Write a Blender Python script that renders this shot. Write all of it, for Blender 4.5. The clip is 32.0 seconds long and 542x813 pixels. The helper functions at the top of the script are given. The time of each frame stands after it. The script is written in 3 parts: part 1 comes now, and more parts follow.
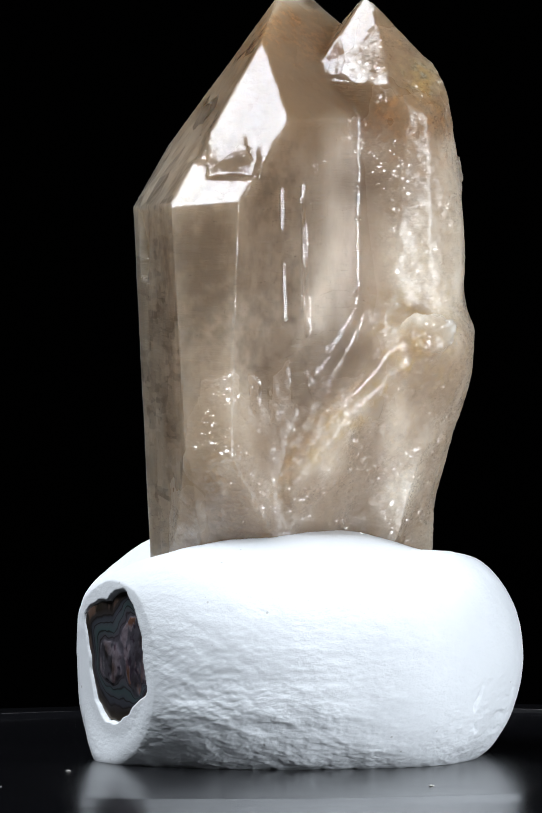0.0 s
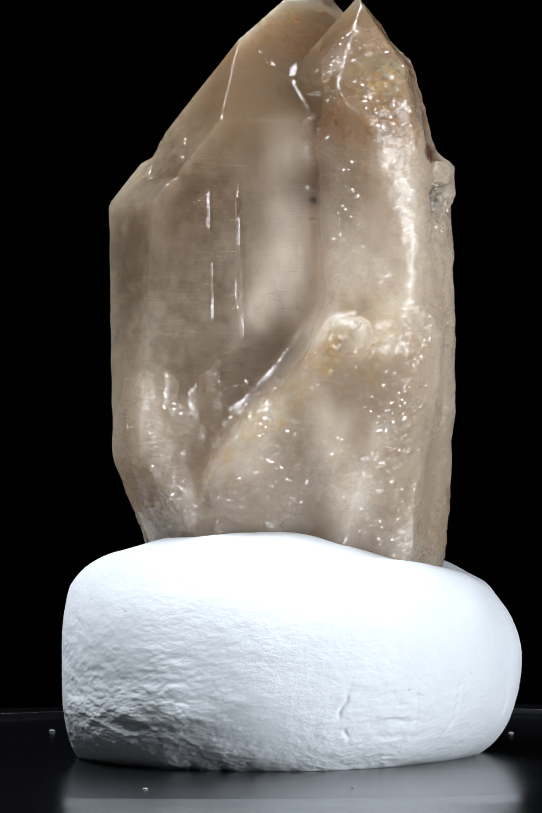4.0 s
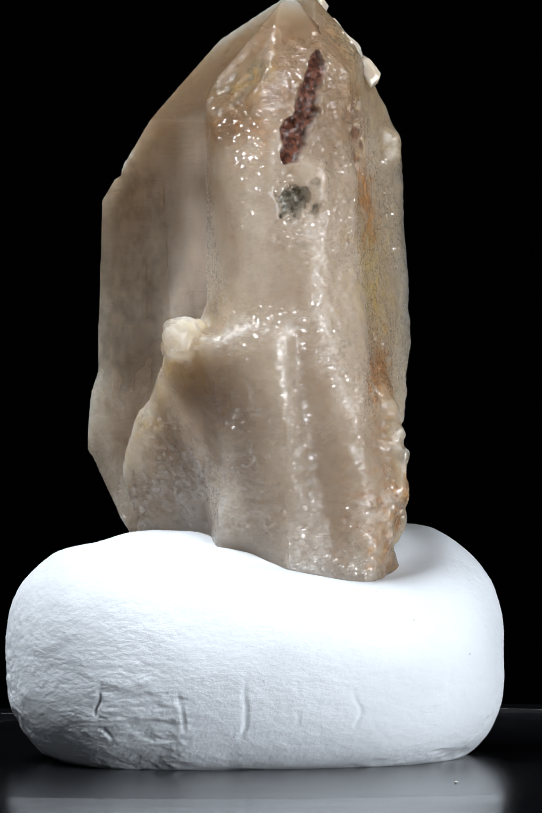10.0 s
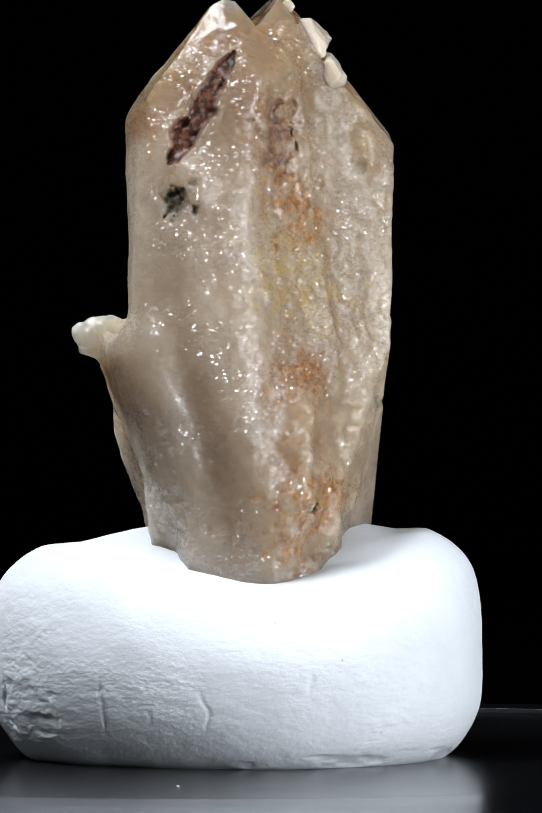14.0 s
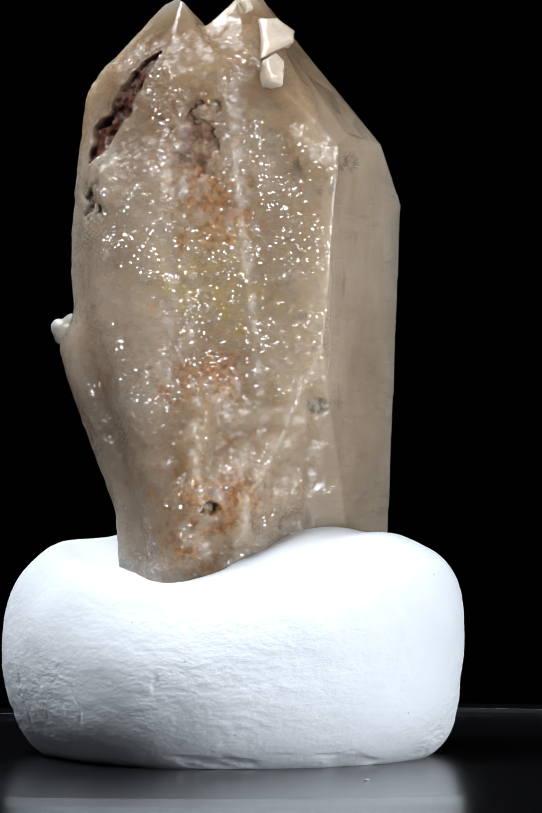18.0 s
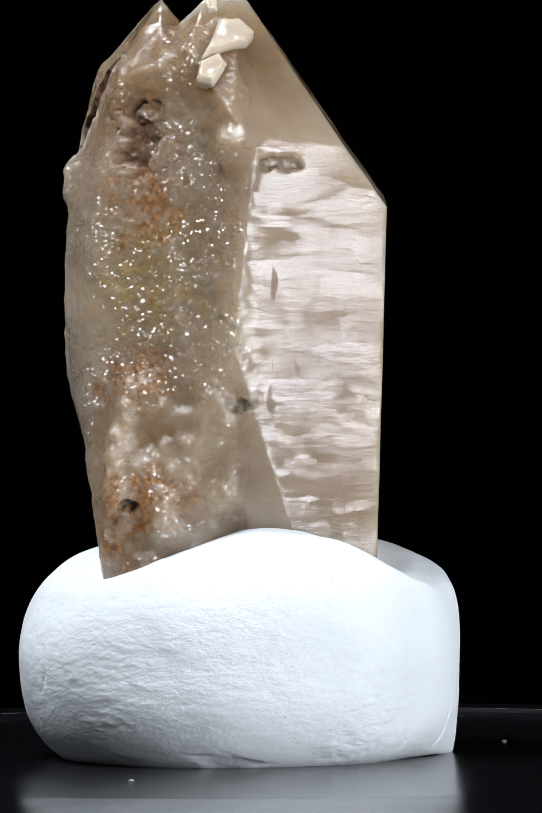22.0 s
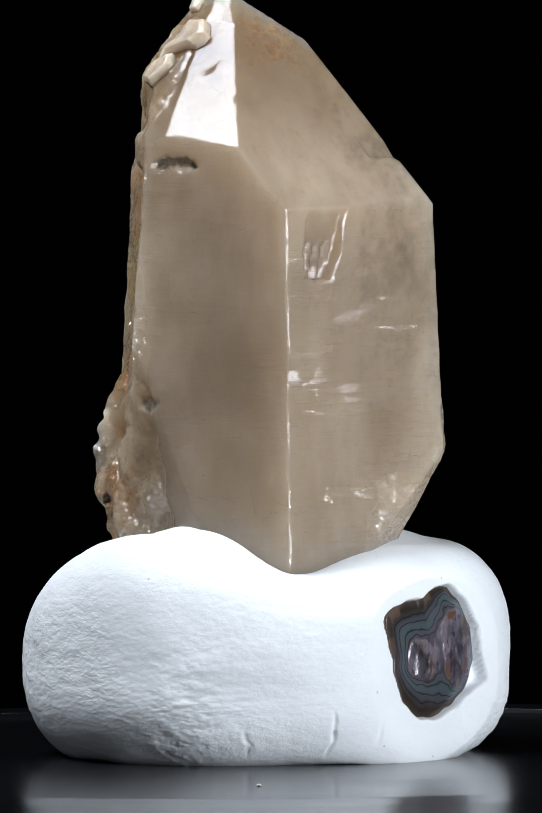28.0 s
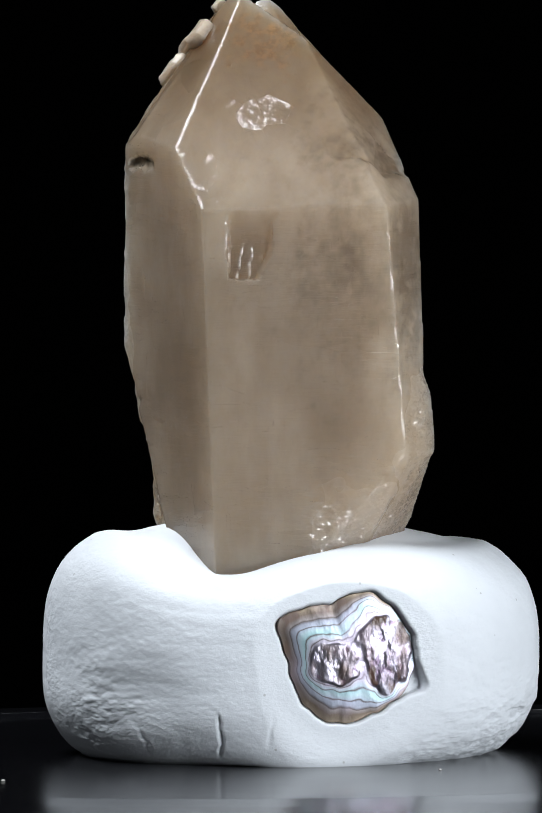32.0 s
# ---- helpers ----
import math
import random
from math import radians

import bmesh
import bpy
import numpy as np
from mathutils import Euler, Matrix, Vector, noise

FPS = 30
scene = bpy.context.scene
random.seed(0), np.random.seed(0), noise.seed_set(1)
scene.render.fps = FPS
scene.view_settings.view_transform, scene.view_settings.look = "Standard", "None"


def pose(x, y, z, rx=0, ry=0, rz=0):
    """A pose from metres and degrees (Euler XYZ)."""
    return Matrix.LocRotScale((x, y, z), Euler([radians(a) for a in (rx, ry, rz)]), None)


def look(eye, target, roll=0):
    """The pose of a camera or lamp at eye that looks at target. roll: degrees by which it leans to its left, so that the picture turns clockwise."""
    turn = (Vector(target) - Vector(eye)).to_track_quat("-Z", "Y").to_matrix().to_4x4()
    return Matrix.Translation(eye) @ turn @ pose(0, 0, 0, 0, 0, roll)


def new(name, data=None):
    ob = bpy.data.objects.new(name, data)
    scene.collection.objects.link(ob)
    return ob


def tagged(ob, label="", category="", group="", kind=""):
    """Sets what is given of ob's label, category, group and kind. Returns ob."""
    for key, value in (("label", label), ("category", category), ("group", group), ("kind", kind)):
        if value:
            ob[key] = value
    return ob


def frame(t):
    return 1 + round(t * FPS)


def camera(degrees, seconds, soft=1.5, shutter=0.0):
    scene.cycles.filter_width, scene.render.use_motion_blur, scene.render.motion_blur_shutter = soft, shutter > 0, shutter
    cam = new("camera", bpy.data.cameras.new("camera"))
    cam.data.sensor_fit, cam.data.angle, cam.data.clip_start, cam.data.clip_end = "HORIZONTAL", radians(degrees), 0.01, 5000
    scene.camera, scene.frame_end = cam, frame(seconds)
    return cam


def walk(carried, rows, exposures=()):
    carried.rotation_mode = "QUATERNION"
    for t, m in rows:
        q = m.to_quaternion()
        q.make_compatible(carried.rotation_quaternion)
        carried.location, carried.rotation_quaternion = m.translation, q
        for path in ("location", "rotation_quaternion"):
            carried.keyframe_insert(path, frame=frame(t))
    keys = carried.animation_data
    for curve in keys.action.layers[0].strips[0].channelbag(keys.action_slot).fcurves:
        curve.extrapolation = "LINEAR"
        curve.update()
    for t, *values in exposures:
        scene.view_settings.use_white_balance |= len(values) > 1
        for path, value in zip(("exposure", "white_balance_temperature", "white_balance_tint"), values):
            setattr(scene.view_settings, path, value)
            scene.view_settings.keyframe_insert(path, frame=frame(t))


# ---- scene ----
# The object is laid out in decimetres round the turning axis and written to the meshes in metres.
cam = camera(2.9928, 32.0)
EYE, AIM = (0.000875, -2.0, 0.1396), (0.000875, 0.0, 0.0662)
walk(cam, [(0.0, look(EYE, AIM, -0.437)), (32.0, look(EYE, AIM, -0.437))],
     [(0, 0.0), (1.2, 0.0), (1.8, -0.10), (2.7, -0.10), (3.4, 0.0), (28.2, 0.0), (29, -0.06), (30, -0.13), (30.8, -0.27), (31.2, -0.29), (32, -0.17)])

# seconds and turn of the table in degrees
TURN = [(0, 0.0), (1.5, -12.5), (3.5, -29.1), (5.5, -46.7), (8, -69.0), (11, -95.4), (14.5, -126.4), (16.5, -144.2), (19, -166.4),
        (22, -192.8), (25.5, -223.0), (27.5, -241.7), (30, -264.2), (32, -281.9)]

# ---- light ----
world = bpy.data.worlds.new("world")
scene.world = world
world.use_nodes = True
world.node_tree.nodes["Background"].inputs[0].default_value = (0.006, 0.006, 0.007, 1)
world.node_tree.nodes["Background"].inputs[1].default_value = 0.05


def softbox(name, place, aim, width, height, watts, colour):
    lamp = bpy.data.lights.new(name, "AREA")
    lamp.shape, lamp.size, lamp.size_y, lamp.energy, lamp.color = "RECTANGLE", width, height, watts, colour
    ob = new(name, lamp)
    ob.matrix_world = look(place, aim)
    return ob


softbox("side_softbox", (0.76, -0.70, 0.10), (0, 0, 0.08), 0.42, 0.66, 15.6, (0.885, 0.945, 1.0))
softbox("top_softbox", (-0.50, -0.22, 1.12), (0, 0, 0.08), 0.62, 0.62, 21.5, (0.885, 0.945, 1.0))

# ---- materials ----


def material(name):
    m = bpy.data.materials.new(name)
    m.use_nodes = True
    n = m.node_tree.nodes
    return m, n, m.node_tree.links, n["Principled BSDF"]


def link(l, a, b):
    l.new(a, b)


def math_node(n, l, op, a, b=0.5, c=0.0):
    q = n.new("ShaderNodeMath")
    q.operation = op
    q.use_clamp = op in ("MULTIPLY_ADD", "MULTIPLY", "ADD", "SUBTRACT")
    for i, v in enumerate((a, b, c)):
        if isinstance(v, (int, float)):
            q.inputs[i].default_value = v
        else:
            l.new(v, q.inputs[i])
    return q.outputs[0]


def texture(n, l, kind, scale, squeeze=(1, 1, 1), detail=4.0, rough=0.55, coords="Object", warp=None):
    t = n.new("ShaderNodeTexCoord")
    mp = n.new("ShaderNodeMapping")
    mp.inputs["Scale"].default_value = squeeze
    l.new(t.outputs[coords], mp.inputs["Vector"])
    q = n.new(kind)
    q.inputs["Scale"].default_value = scale
    if kind == "ShaderNodeTexNoise":
        q.inputs["Detail"].default_value, q.inputs["Roughness"].default_value = detail, rough
    if warp is not None:
        v = n.new("ShaderNodeVectorMath")
        l.new(mp.outputs[0], v.inputs[0])
        l.new(warp, v.inputs[1])
        l.new(v.outputs[0], q.inputs["Vector"])
    else:
        l.new(mp.outputs[0], q.inputs["Vector"])
    return q.outputs["Distance"] if kind == "ShaderNodeTexVoronoi" else q.outputs[0]


def ramp(n, l, value, stops):
    q = n.new("ShaderNodeValToRGB")
    while len(q.color_ramp.elements) < len(stops):
        q.color_ramp.elements.new(0.5)
    for e, (p, c) in zip(q.color_ramp.elements, stops):
        e.position = p
        e.color = (*c, 1) if len(c) == 3 else c
    l.new(value, q.inputs[0])
    return q.outputs[0]


def grey(n, l, value, lo, hi):
    """Stretches a value from lo..hi to 0..1."""
    q = n.new("ShaderNodeMapRange")
    q.interpolation_type = "SMOOTHSTEP"
    q.inputs["From Min"].default_value, q.inputs["From Max"].default_value = lo, hi
    l.new(value, q.inputs["Value"])
    return q.outputs[0]


def mix(n, l, f, a, b):
    q = n.new("ShaderNodeMix")
    q.data_type = "RGBA"
    for i, v in ((0, f), (6, a), (7, b)):
        if isinstance(v, (int, float)):
            q.inputs[i].default_value = v
        elif isinstance(v, tuple):
            q.inputs[i].default_value = (*v, 1)
        else:
            l.new(v, q.inputs[i])
    return q.outputs[2]


def bump(n, l, height, strength, distance, before=None):
    q = n.new("ShaderNodeBump")
    q.inputs["Distance"].default_value = distance
    if isinstance(strength, (int, float)):
        q.inputs["Strength"].default_value = strength
    else:
        l.new(strength, q.inputs["Strength"])
    l.new(height, q.inputs["Height"])
    if before is not None:
        l.new(before, q.inputs["Normal"])
    return q.outputs[0]


def plain(name, colour, rough, metal=0.0, grain=0.0):
    m, n, l, p = material(name)
    p.inputs["Base Color"].default_value = (*colour, 1)
    p.inputs["Roughness"].default_value = rough
    p.inputs["Metallic"].default_value = metal
    if grain:
        f = texture(n, l, "ShaderNodeTexNoise", 220, detail=6)
        l.new(math_node(n, l, "MULTIPLY_ADD", f, grain, rough - grain / 2), p.inputs["Roughness"])
    return m


def facets(n, l, scale, squeeze=(1, 1, 1), metric="EUCLIDEAN", lean=(1, 1, 1)):
    """Small plane cells, each tilted its own way: height in cells, and a random value for each cell."""
    t = n.new("ShaderNodeTexCoord")
    mp = n.new("ShaderNodeMapping")
    mp.inputs["Scale"].default_value = tuple(scale * k for k in squeeze)
    l.new(t.outputs["Object"], mp.inputs["Vector"])
    q = n.new("ShaderNodeTexVoronoi")
    q.distance = metric
    q.inputs["Scale"].default_value = 1.0
    l.new(mp.outputs[0], q.inputs["Vector"])
    away, tilt, dot = n.new("ShaderNodeVectorMath"), n.new("ShaderNodeVectorMath"), n.new("ShaderNodeVectorMath")
    away.operation, tilt.operation, dot.operation = "SUBTRACT", "SUBTRACT", "DOT_PRODUCT"
    l.new(mp.outputs[0], away.inputs[0])
    l.new(q.outputs["Position"], away.inputs[1])
    l.new(q.outputs["Color"], tilt.inputs[0])
    tilt.inputs[1].default_value = (0.5, 0.5, 0.5)
    l.new(away.outputs[0], dot.inputs[0])
    much = n.new("ShaderNodeVectorMath")
    much.operation = "MULTIPLY"
    much.inputs[1].default_value = lean
    l.new(tilt.outputs[0], much.inputs[0])
    l.new(much.outputs[0], dot.inputs[1])
    sep = n.new("ShaderNodeSeparateColor")
    l.new(q.outputs["Color"], sep.inputs[0])
    return dot.outputs["Value"], sep.outputs[1]


def quartz_material(name, depth=0.05):
    m, n, l, p = material(name)
    a = n.new("ShaderNodeAttribute")
    a.attribute_name = "zone"
    sep = n.new("ShaderNodeSeparateColor")
    l.new(a.outputs["Color"], sep.inputs[0])
    rough, rust, dark = sep.outputs[0], sep.outputs[1], sep.outputs[2]
    red = a.outputs["Alpha"]
    b = n.new("ShaderNodeAttribute")
    b.attribute_name = "inside"
    cut = n.new("ShaderNodeSeparateColor")
    l.new(b.outputs["Color"], cut.inputs[0])
    veil, window, ochre = cut.outputs[0], cut.outputs[1], cut.outputs[2]
    smooth = math_node(n, l, "SUBTRACT", 1.0, rough)
    wisp = texture(n, l, "ShaderNodeTexNoise", 75, (1, 1, 0.45), 6, 0.6)
    fine = texture(n, l, "ShaderNodeTexNoise", 420, detail=5)
    grain = texture(n, l, "ShaderNodeTexNoise", 1500, detail=4)
    speck = texture(n, l, "ShaderNodeTexNoise", 900, detail=3)
    milk = math_node(n, l, "MULTIPLY_ADD", math_node(n, l, "MULTIPLY", veil, grey(n, l, wisp, 0.30, 0.75)), 0.45, math_node(n, l, "MULTIPLY", veil, 0.72))
    c = mix(n, l, milk, (0.212, 0.140, 0.086), (0.632, 0.535, 0.438))
    c = mix(n, l, math_node(n, l, "MULTIPLY", ochre, math_node(n, l, "MULTIPLY_ADD", grey(n, l, fine, 0.35, 0.62), 0.6, 0.2)), c, (0.40, 0.275, 0.095))
    c = mix(n, l, math_node(n, l, "MULTIPLY", math_node(n, l, "MULTIPLY", rust, grey(n, l, fine, 0.22, 0.60)), 0.95), c, mix(n, l, grey(n, l, speck, 0.40, 0.62), (0.19, 0.080, 0.026), (0.40, 0.185, 0.062)))
    c = mix(n, l, math_node(n, l, "MULTIPLY", red, grey(n, l, fine, 0.02, 0.30)), c, mix(n, l, grey(n, l, speck, 0.42, 0.62), (0.045, 0.017, 0.011), (0.15, 0.056, 0.034)))
    c = mix(n, l, math_node(n, l, "MULTIPLY", dark, grey(n, l, fine, 0.25, 0.6)), c, mix(n, l, grey(n, l, speck, 0.40, 0.62), (0.045, 0.038, 0.026), (0.22, 0.20, 0.15)))
    l.new(c, p.inputs["Base Color"])
    p.inputs["IOR"].default_value = 1.54
    solid = math_node(n, l, "SUBTRACT", 1.0, math_node(n, l, "MAXIMUM", grey(n, l, red, 0.0, 0.3), math_node(n, l, "MULTIPLY", grey(n, l, dark, 0.0, 0.4), 0.9)))
    l.new(solid, p.inputs["Subsurface Weight"])
    l.new(math_node(n, l, "MULTIPLY_ADD", solid, 0.16, 0.24), p.inputs["Specular IOR Level"])
    p.inputs["Subsurface Radius"].default_value = (1.0, 0.88, 0.74)
    p.inputs["Subsurface Scale"].default_value = depth
    clear = math_node(n, l, "MULTIPLY", math_node(n, l, "SUBTRACT", 1.0, math_node(n, l, "ADD", milk, rough)), 0.26)
    clear = math_node(n, l, "ADD", clear, math_node(n, l, "MULTIPLY", window, math_node(n, l, "MULTIPLY_ADD", grey(n, l, wisp, 0.66, 0.40), 0.22, 0.10)))
    l.new(clear, p.inputs["Transmission Weight"])
    # broken back: dull between small glittering planes
    tilt, pick = facets(n, l, 1900, (1, 1, 1.4))
    big, pick2 = facets(n, l, 1250, (1, 1, 1.7))
    patch = grey(n, l, texture(n, l, "ShaderNodeTexNoise", 85, detail=5, rough=0.7), 0.41, 0.55)
    sparse = math_node(n, l, "MULTIPLY", math_node(n, l, "MULTIPLY", grey(n, l, pick, 0.32, 0.34), patch), rough)
    l.new(math_node(n, l, "MULTIPLY_ADD", rough, 0.37, 0.055), p.inputs["Roughness"])
    l.new(math_node(n, l, "MULTIPLY", math_node(n, l, "MULTIPLY_ADD", rough, 0.06, sparse), solid), p.inputs["Coat Weight"])
    p.inputs["Coat Roughness"].default_value = 0.05
    p.inputs["Coat IOR"].default_value = 1.9
    nc = bump(n, l, big, math_node(n, l, "MULTIPLY", rough, 0.35), 0.00080)
    nc = bump(n, l, tilt, sparse, 0.00080, nc)
    l.new(nc, p.inputs["Coat Normal"])
    # grown faces: prism faces are terraced in level plates with fine striae, end faces are blotchy
    g = n.new("ShaderNodeNewGeometry")
    up = n.new("ShaderNodeSeparateXYZ")
    l.new(g.outputs["True Normal"], up.inputs[0])
    slope = math_node(n, l, "ABSOLUTE", up.outputs[2])
    prism = math_node(n, l, "MULTIPLY", smooth, grey(n, l, slope, 0.36, 0.24))
    ends = math_node(n, l, "MULTIPLY", smooth, grey(n, l, slope, 0.30, 0.42))
    where = grey(n, l, texture(n, l, "ShaderNodeTexNoise", 42, (1, 1, 1.6), 3), 0.40, 0.56)
    plates, pick3 = facets(n, l, 1, (95, 95, 250), "CHEBYCHEV", (1, 1, 0.30))
    small, pick4 = facets(n, l, 1, (230, 230, 780), "CHEBYCHEV", (1, 1, 0.32))
    lines = texture(n, l, "ShaderNodeTexNoise", 1, (55, 55, 620), 5, 0.72)
    nb = bump(n, l, plates, math_node(n, l, "MULTIPLY", prism, math_node(n, l, "MULTIPLY_ADD", where, 0.4, 0.6)), 0.0017)
    nb = bump(n, l, small, math_node(n, l, "MULTIPLY", prism, math_node(n, l, "MULTIPLY", where, 0.9)), 0.00070, nb)
    nb = bump(n, l, pick3, math_node(n, l, "MULTIPLY", prism, 0.50), 0.00022, nb)
    nb = bump(n, l, pick4, math_node(n, l, "MULTIPLY", prism, math_node(n, l, "MULTIPLY", where, 0.35)), 0.00010, nb)
    nb = bump(n, l, lines, math_node(n, l, "MULTIPLY", prism, 0.34), 0.0005, nb)
    blotch, pick5 = facets(n, l, 170, (1, 1, 0.8), "EUCLIDEAN")
    swell = texture(n, l, "ShaderNodeTexNoise", 130, detail=4, rough=0.55)
    nb = bump(n, l, blotch, math_node(n, l, "MULTIPLY", ends, math_node(n, l, "MULTIPLY", where, 0.9)), 0.0017, nb)
    nb = bump(n, l, swell, math_node(n, l, "MULTIPLY", ends, 0.28), 0.0014, nb)
    chip, pick6 = facets(n, l, 900, (1, 1, 0.25))
    chips = math_node(n, l, "MULTIPLY", math_node(n, l, "MULTIPLY", smooth, grey(n, l, pick6, 0.972, 0.976)), grey(n, l, texture(n, l, "ShaderNodeTexNoise", 45, detail=2), 0.50, 0.56))
    nb = bump(n, l, chip, math_node(n, l, "MULTIPLY", chips, 0.30), 0.0014, nb)
    nb = bump(n, l, big, math_node(n, l, "MULTIPLY", rough, 0.18), 0.00080, nb)
    nb = bump(n, l, grain, math_node(n, l, "MULTIPLY", rough, 0.13), 0.0004, nb)
    l.new(nb, p.inputs["Normal"])
    return m


def clay_material():
    m, n, l, p = material("white_clay")
    tone = texture(n, l, "ShaderNodeTexNoise", 60, detail=6)
    speck = texture(n, l, "ShaderNodeTexVoronoi", 170)
    c = ramp(n, l, tone, [(0.3, (0.775, 0.80, 0.84)), (0.7, (0.84, 0.865, 0.905))])
    c = mix(n, l, math_node(n, l, "MULTIPLY", grey(n, l, speck, 0.055, 0.03), 0.5), c, (0.35, 0.34, 0.33))
    l.new(c, p.inputs["Base Color"])
    p.inputs["Roughness"].default_value = 0.72
    p.inputs["Specular IOR Level"].default_value = 0.3
    grain = texture(n, l, "ShaderNodeTexNoise", 900, (1, 1, 1.6), 5, 0.65)
    fibre = texture(n, l, "ShaderNodeTexNoise", 230, (1, 1, 1.8), 6, 0.62)
    where = grey(n, l, texture(n, l, "ShaderNodeTexNoise", 32, detail=3), 0.40, 0.64)
    nb = bump(n, l, fibre, math_node(n, l, "MULTIPLY", where, 0.42), 0.0013)
    nb = bump(n, l, grain, 0.25, 0.0004, nb)
    l.new(nb, p.inputs["Normal"])
    return m


def shell_material():
    m, n, l, p = material("abalone_nacre")
    a = n.new("ShaderNodeAttribute")
    a.attribute_name = "growth"
    sep = n.new("ShaderNodeSeparateColor")
    l.new(a.outputs["Color"], sep.inputs[0])
    warp = texture(n, l, "ShaderNodeTexNoise", 120, detail=4)
    g = math_node(n, l, "MULTIPLY_ADD", warp, 0.26, math_node(n, l, "SUBTRACT", sep.outputs[0], 0.13))
    line, brown = (0.075, 0.062, 0.060), (0.11, 0.085, 0.068)
    hue = ramp(n, l, g, [(0.0, (0.30, 0.27, 0.32)), (0.12, (0.30, 0.28, 0.33)), (0.150, line), (0.18, (0.30, 0.29, 0.34)), (0.255, (0.26, 0.32, 0.35)), (0.285, line), (0.315, (0.23, 0.34, 0.36)), (0.40, (0.27, 0.34, 0.37)), (0.46, (0.25, 0.29, 0.34)),
                         (0.485, line), (0.515, (0.24, 0.26, 0.31)), (0.60, (0.20, 0.21, 0.25)), (0.655, line), (0.685, (0.17, 0.15, 0.15)), (0.80, brown), (0.93, (0.17, 0.135, 0.10))])
    shift = grey(n, l, texture(n, l, "ShaderNodeTexNoise", 75, detail=2), 0.42, 0.62)
    hue = mix(n, l, math_node(n, l, "MULTIPLY", shift, 0.35), hue, mix(n, l, 0.5, hue, (0.62, 0.52, 0.70)))
    nodules = texture(n, l, "ShaderNodeTexNoise", 620, (1, 1, 0.6), 4)
    hue = mix(n, l, math_node(n, l, "MULTIPLY", sep.outputs[2], grey(n, l, nodules, 0.46, 0.40)), hue, (0.16, 0.12, 0.17))
    crust = math_node(n, l, "MULTIPLY", sep.outputs[1], grey(n, l, texture(n, l, "ShaderNodeTexNoise", 300, (1, 1, 0.6), 5), 0.47, 0.55))
    c = mix(n, l, crust, hue, (0.10, 0.050, 0.035))
    l.new(c, p.inputs["Base Color"])
    l.new(math_node(n, l, "SUBTRACT", 0.86, crust), p.inputs["Metallic"])
    p.inputs["Roughness"].default_value = 0.32
    l.new(bump(n, l, nodules, math_node(n, l, "MULTIPLY_ADD", sep.outputs[2], 0.22, 0.06), 0.001), p.inputs["Normal"])
    return m


def acrylic_material():
    m, n, l, p = material("black_acrylic")
    p.inputs["Base Color"].default_value = (0.004, 0.004, 0.005, 1)
    smear = texture(n, l, "ShaderNodeTexNoise", 30, (1, 1, 1), 5)
    l.new(math_node(n, l, "MULTIPLY_ADD", smear, 0.09, 0.15), p.inputs["Roughness"])
    p.inputs["IOR"].default_value = 1.38
    return m


QUARTZ, CLAY, NACRE = quartz_material("smoky_quartz"), clay_material(), shell_material()
MILKY = quartz_material("milky_quartz", 0.005)
BLACK_GLOSS = acrylic_material()
BLACK_CLOTH = plain("black_cloth", (0.0003, 0.0003, 0.0003), 1.0)
BLACK_CLOTH.node_tree.nodes["Principled BSDF"].inputs["Specular IOR Level"].default_value = 0.0
DUST = plain("pale_dust", (0.5, 0.48, 0.45), 0.9)

# ---- building ----


def lattice(x, y, z, seed):
    """Smooth random field, about -1 to 1, at arrays of points one cell apart."""
    xi, yi, zi = (np.floor(v).astype(np.int64) for v in (x, y, z))
    fx, fy, fz = x - xi, y - yi, z - zi
    fx, fy, fz = (f * f * (3 - 2 * f) for f in (fx, fy, fz))
    out = np.zeros_like(fx)
    for dx in (0, 1):
        for dy in (0, 1):
            for dz in (0, 1):
                h = ((xi + dx) * 73856093) ^ ((yi + dy) * 19349663) ^ ((zi + dz) * 83492791) ^ (seed * 2654435761)
                h = (h ^ (h >> 13)) * 1274126177 & 0xFFFFFFFF
                h = (h ^ (h >> 15)) & 0xFFFF
                w = (fx if dx else 1 - fx) * (fy if dy else 1 - fy) * (fz if dz else 1 - fz)
                out += w * (h / 32767.5 - 1)
    return out


def fractal(x, y, z, size, octaves=4, seed=1, gain=0.5):
    out, amp = np.zeros_like(x), 1.0
    for o in range(octaves):
        k = 2 ** o / size
        out += amp * lattice(x * k, y * k, z * k, seed + 17 * o)
        amp *= gain
    return out


def step(a, lo, hi):
    t = np.clip((a - lo) / (hi - lo), 0, 1)
    return t * t * (3 - 2 * t)


def part(name, bm, mat, parent=None, label=""):
    me = bpy.data.meshes.new(name)
    bm.to_mesh(me)
    bm.free()
    me.materials.append(mat)
    ob = new(name, me)
    ob.parent = parent
    return tagged(ob, label)


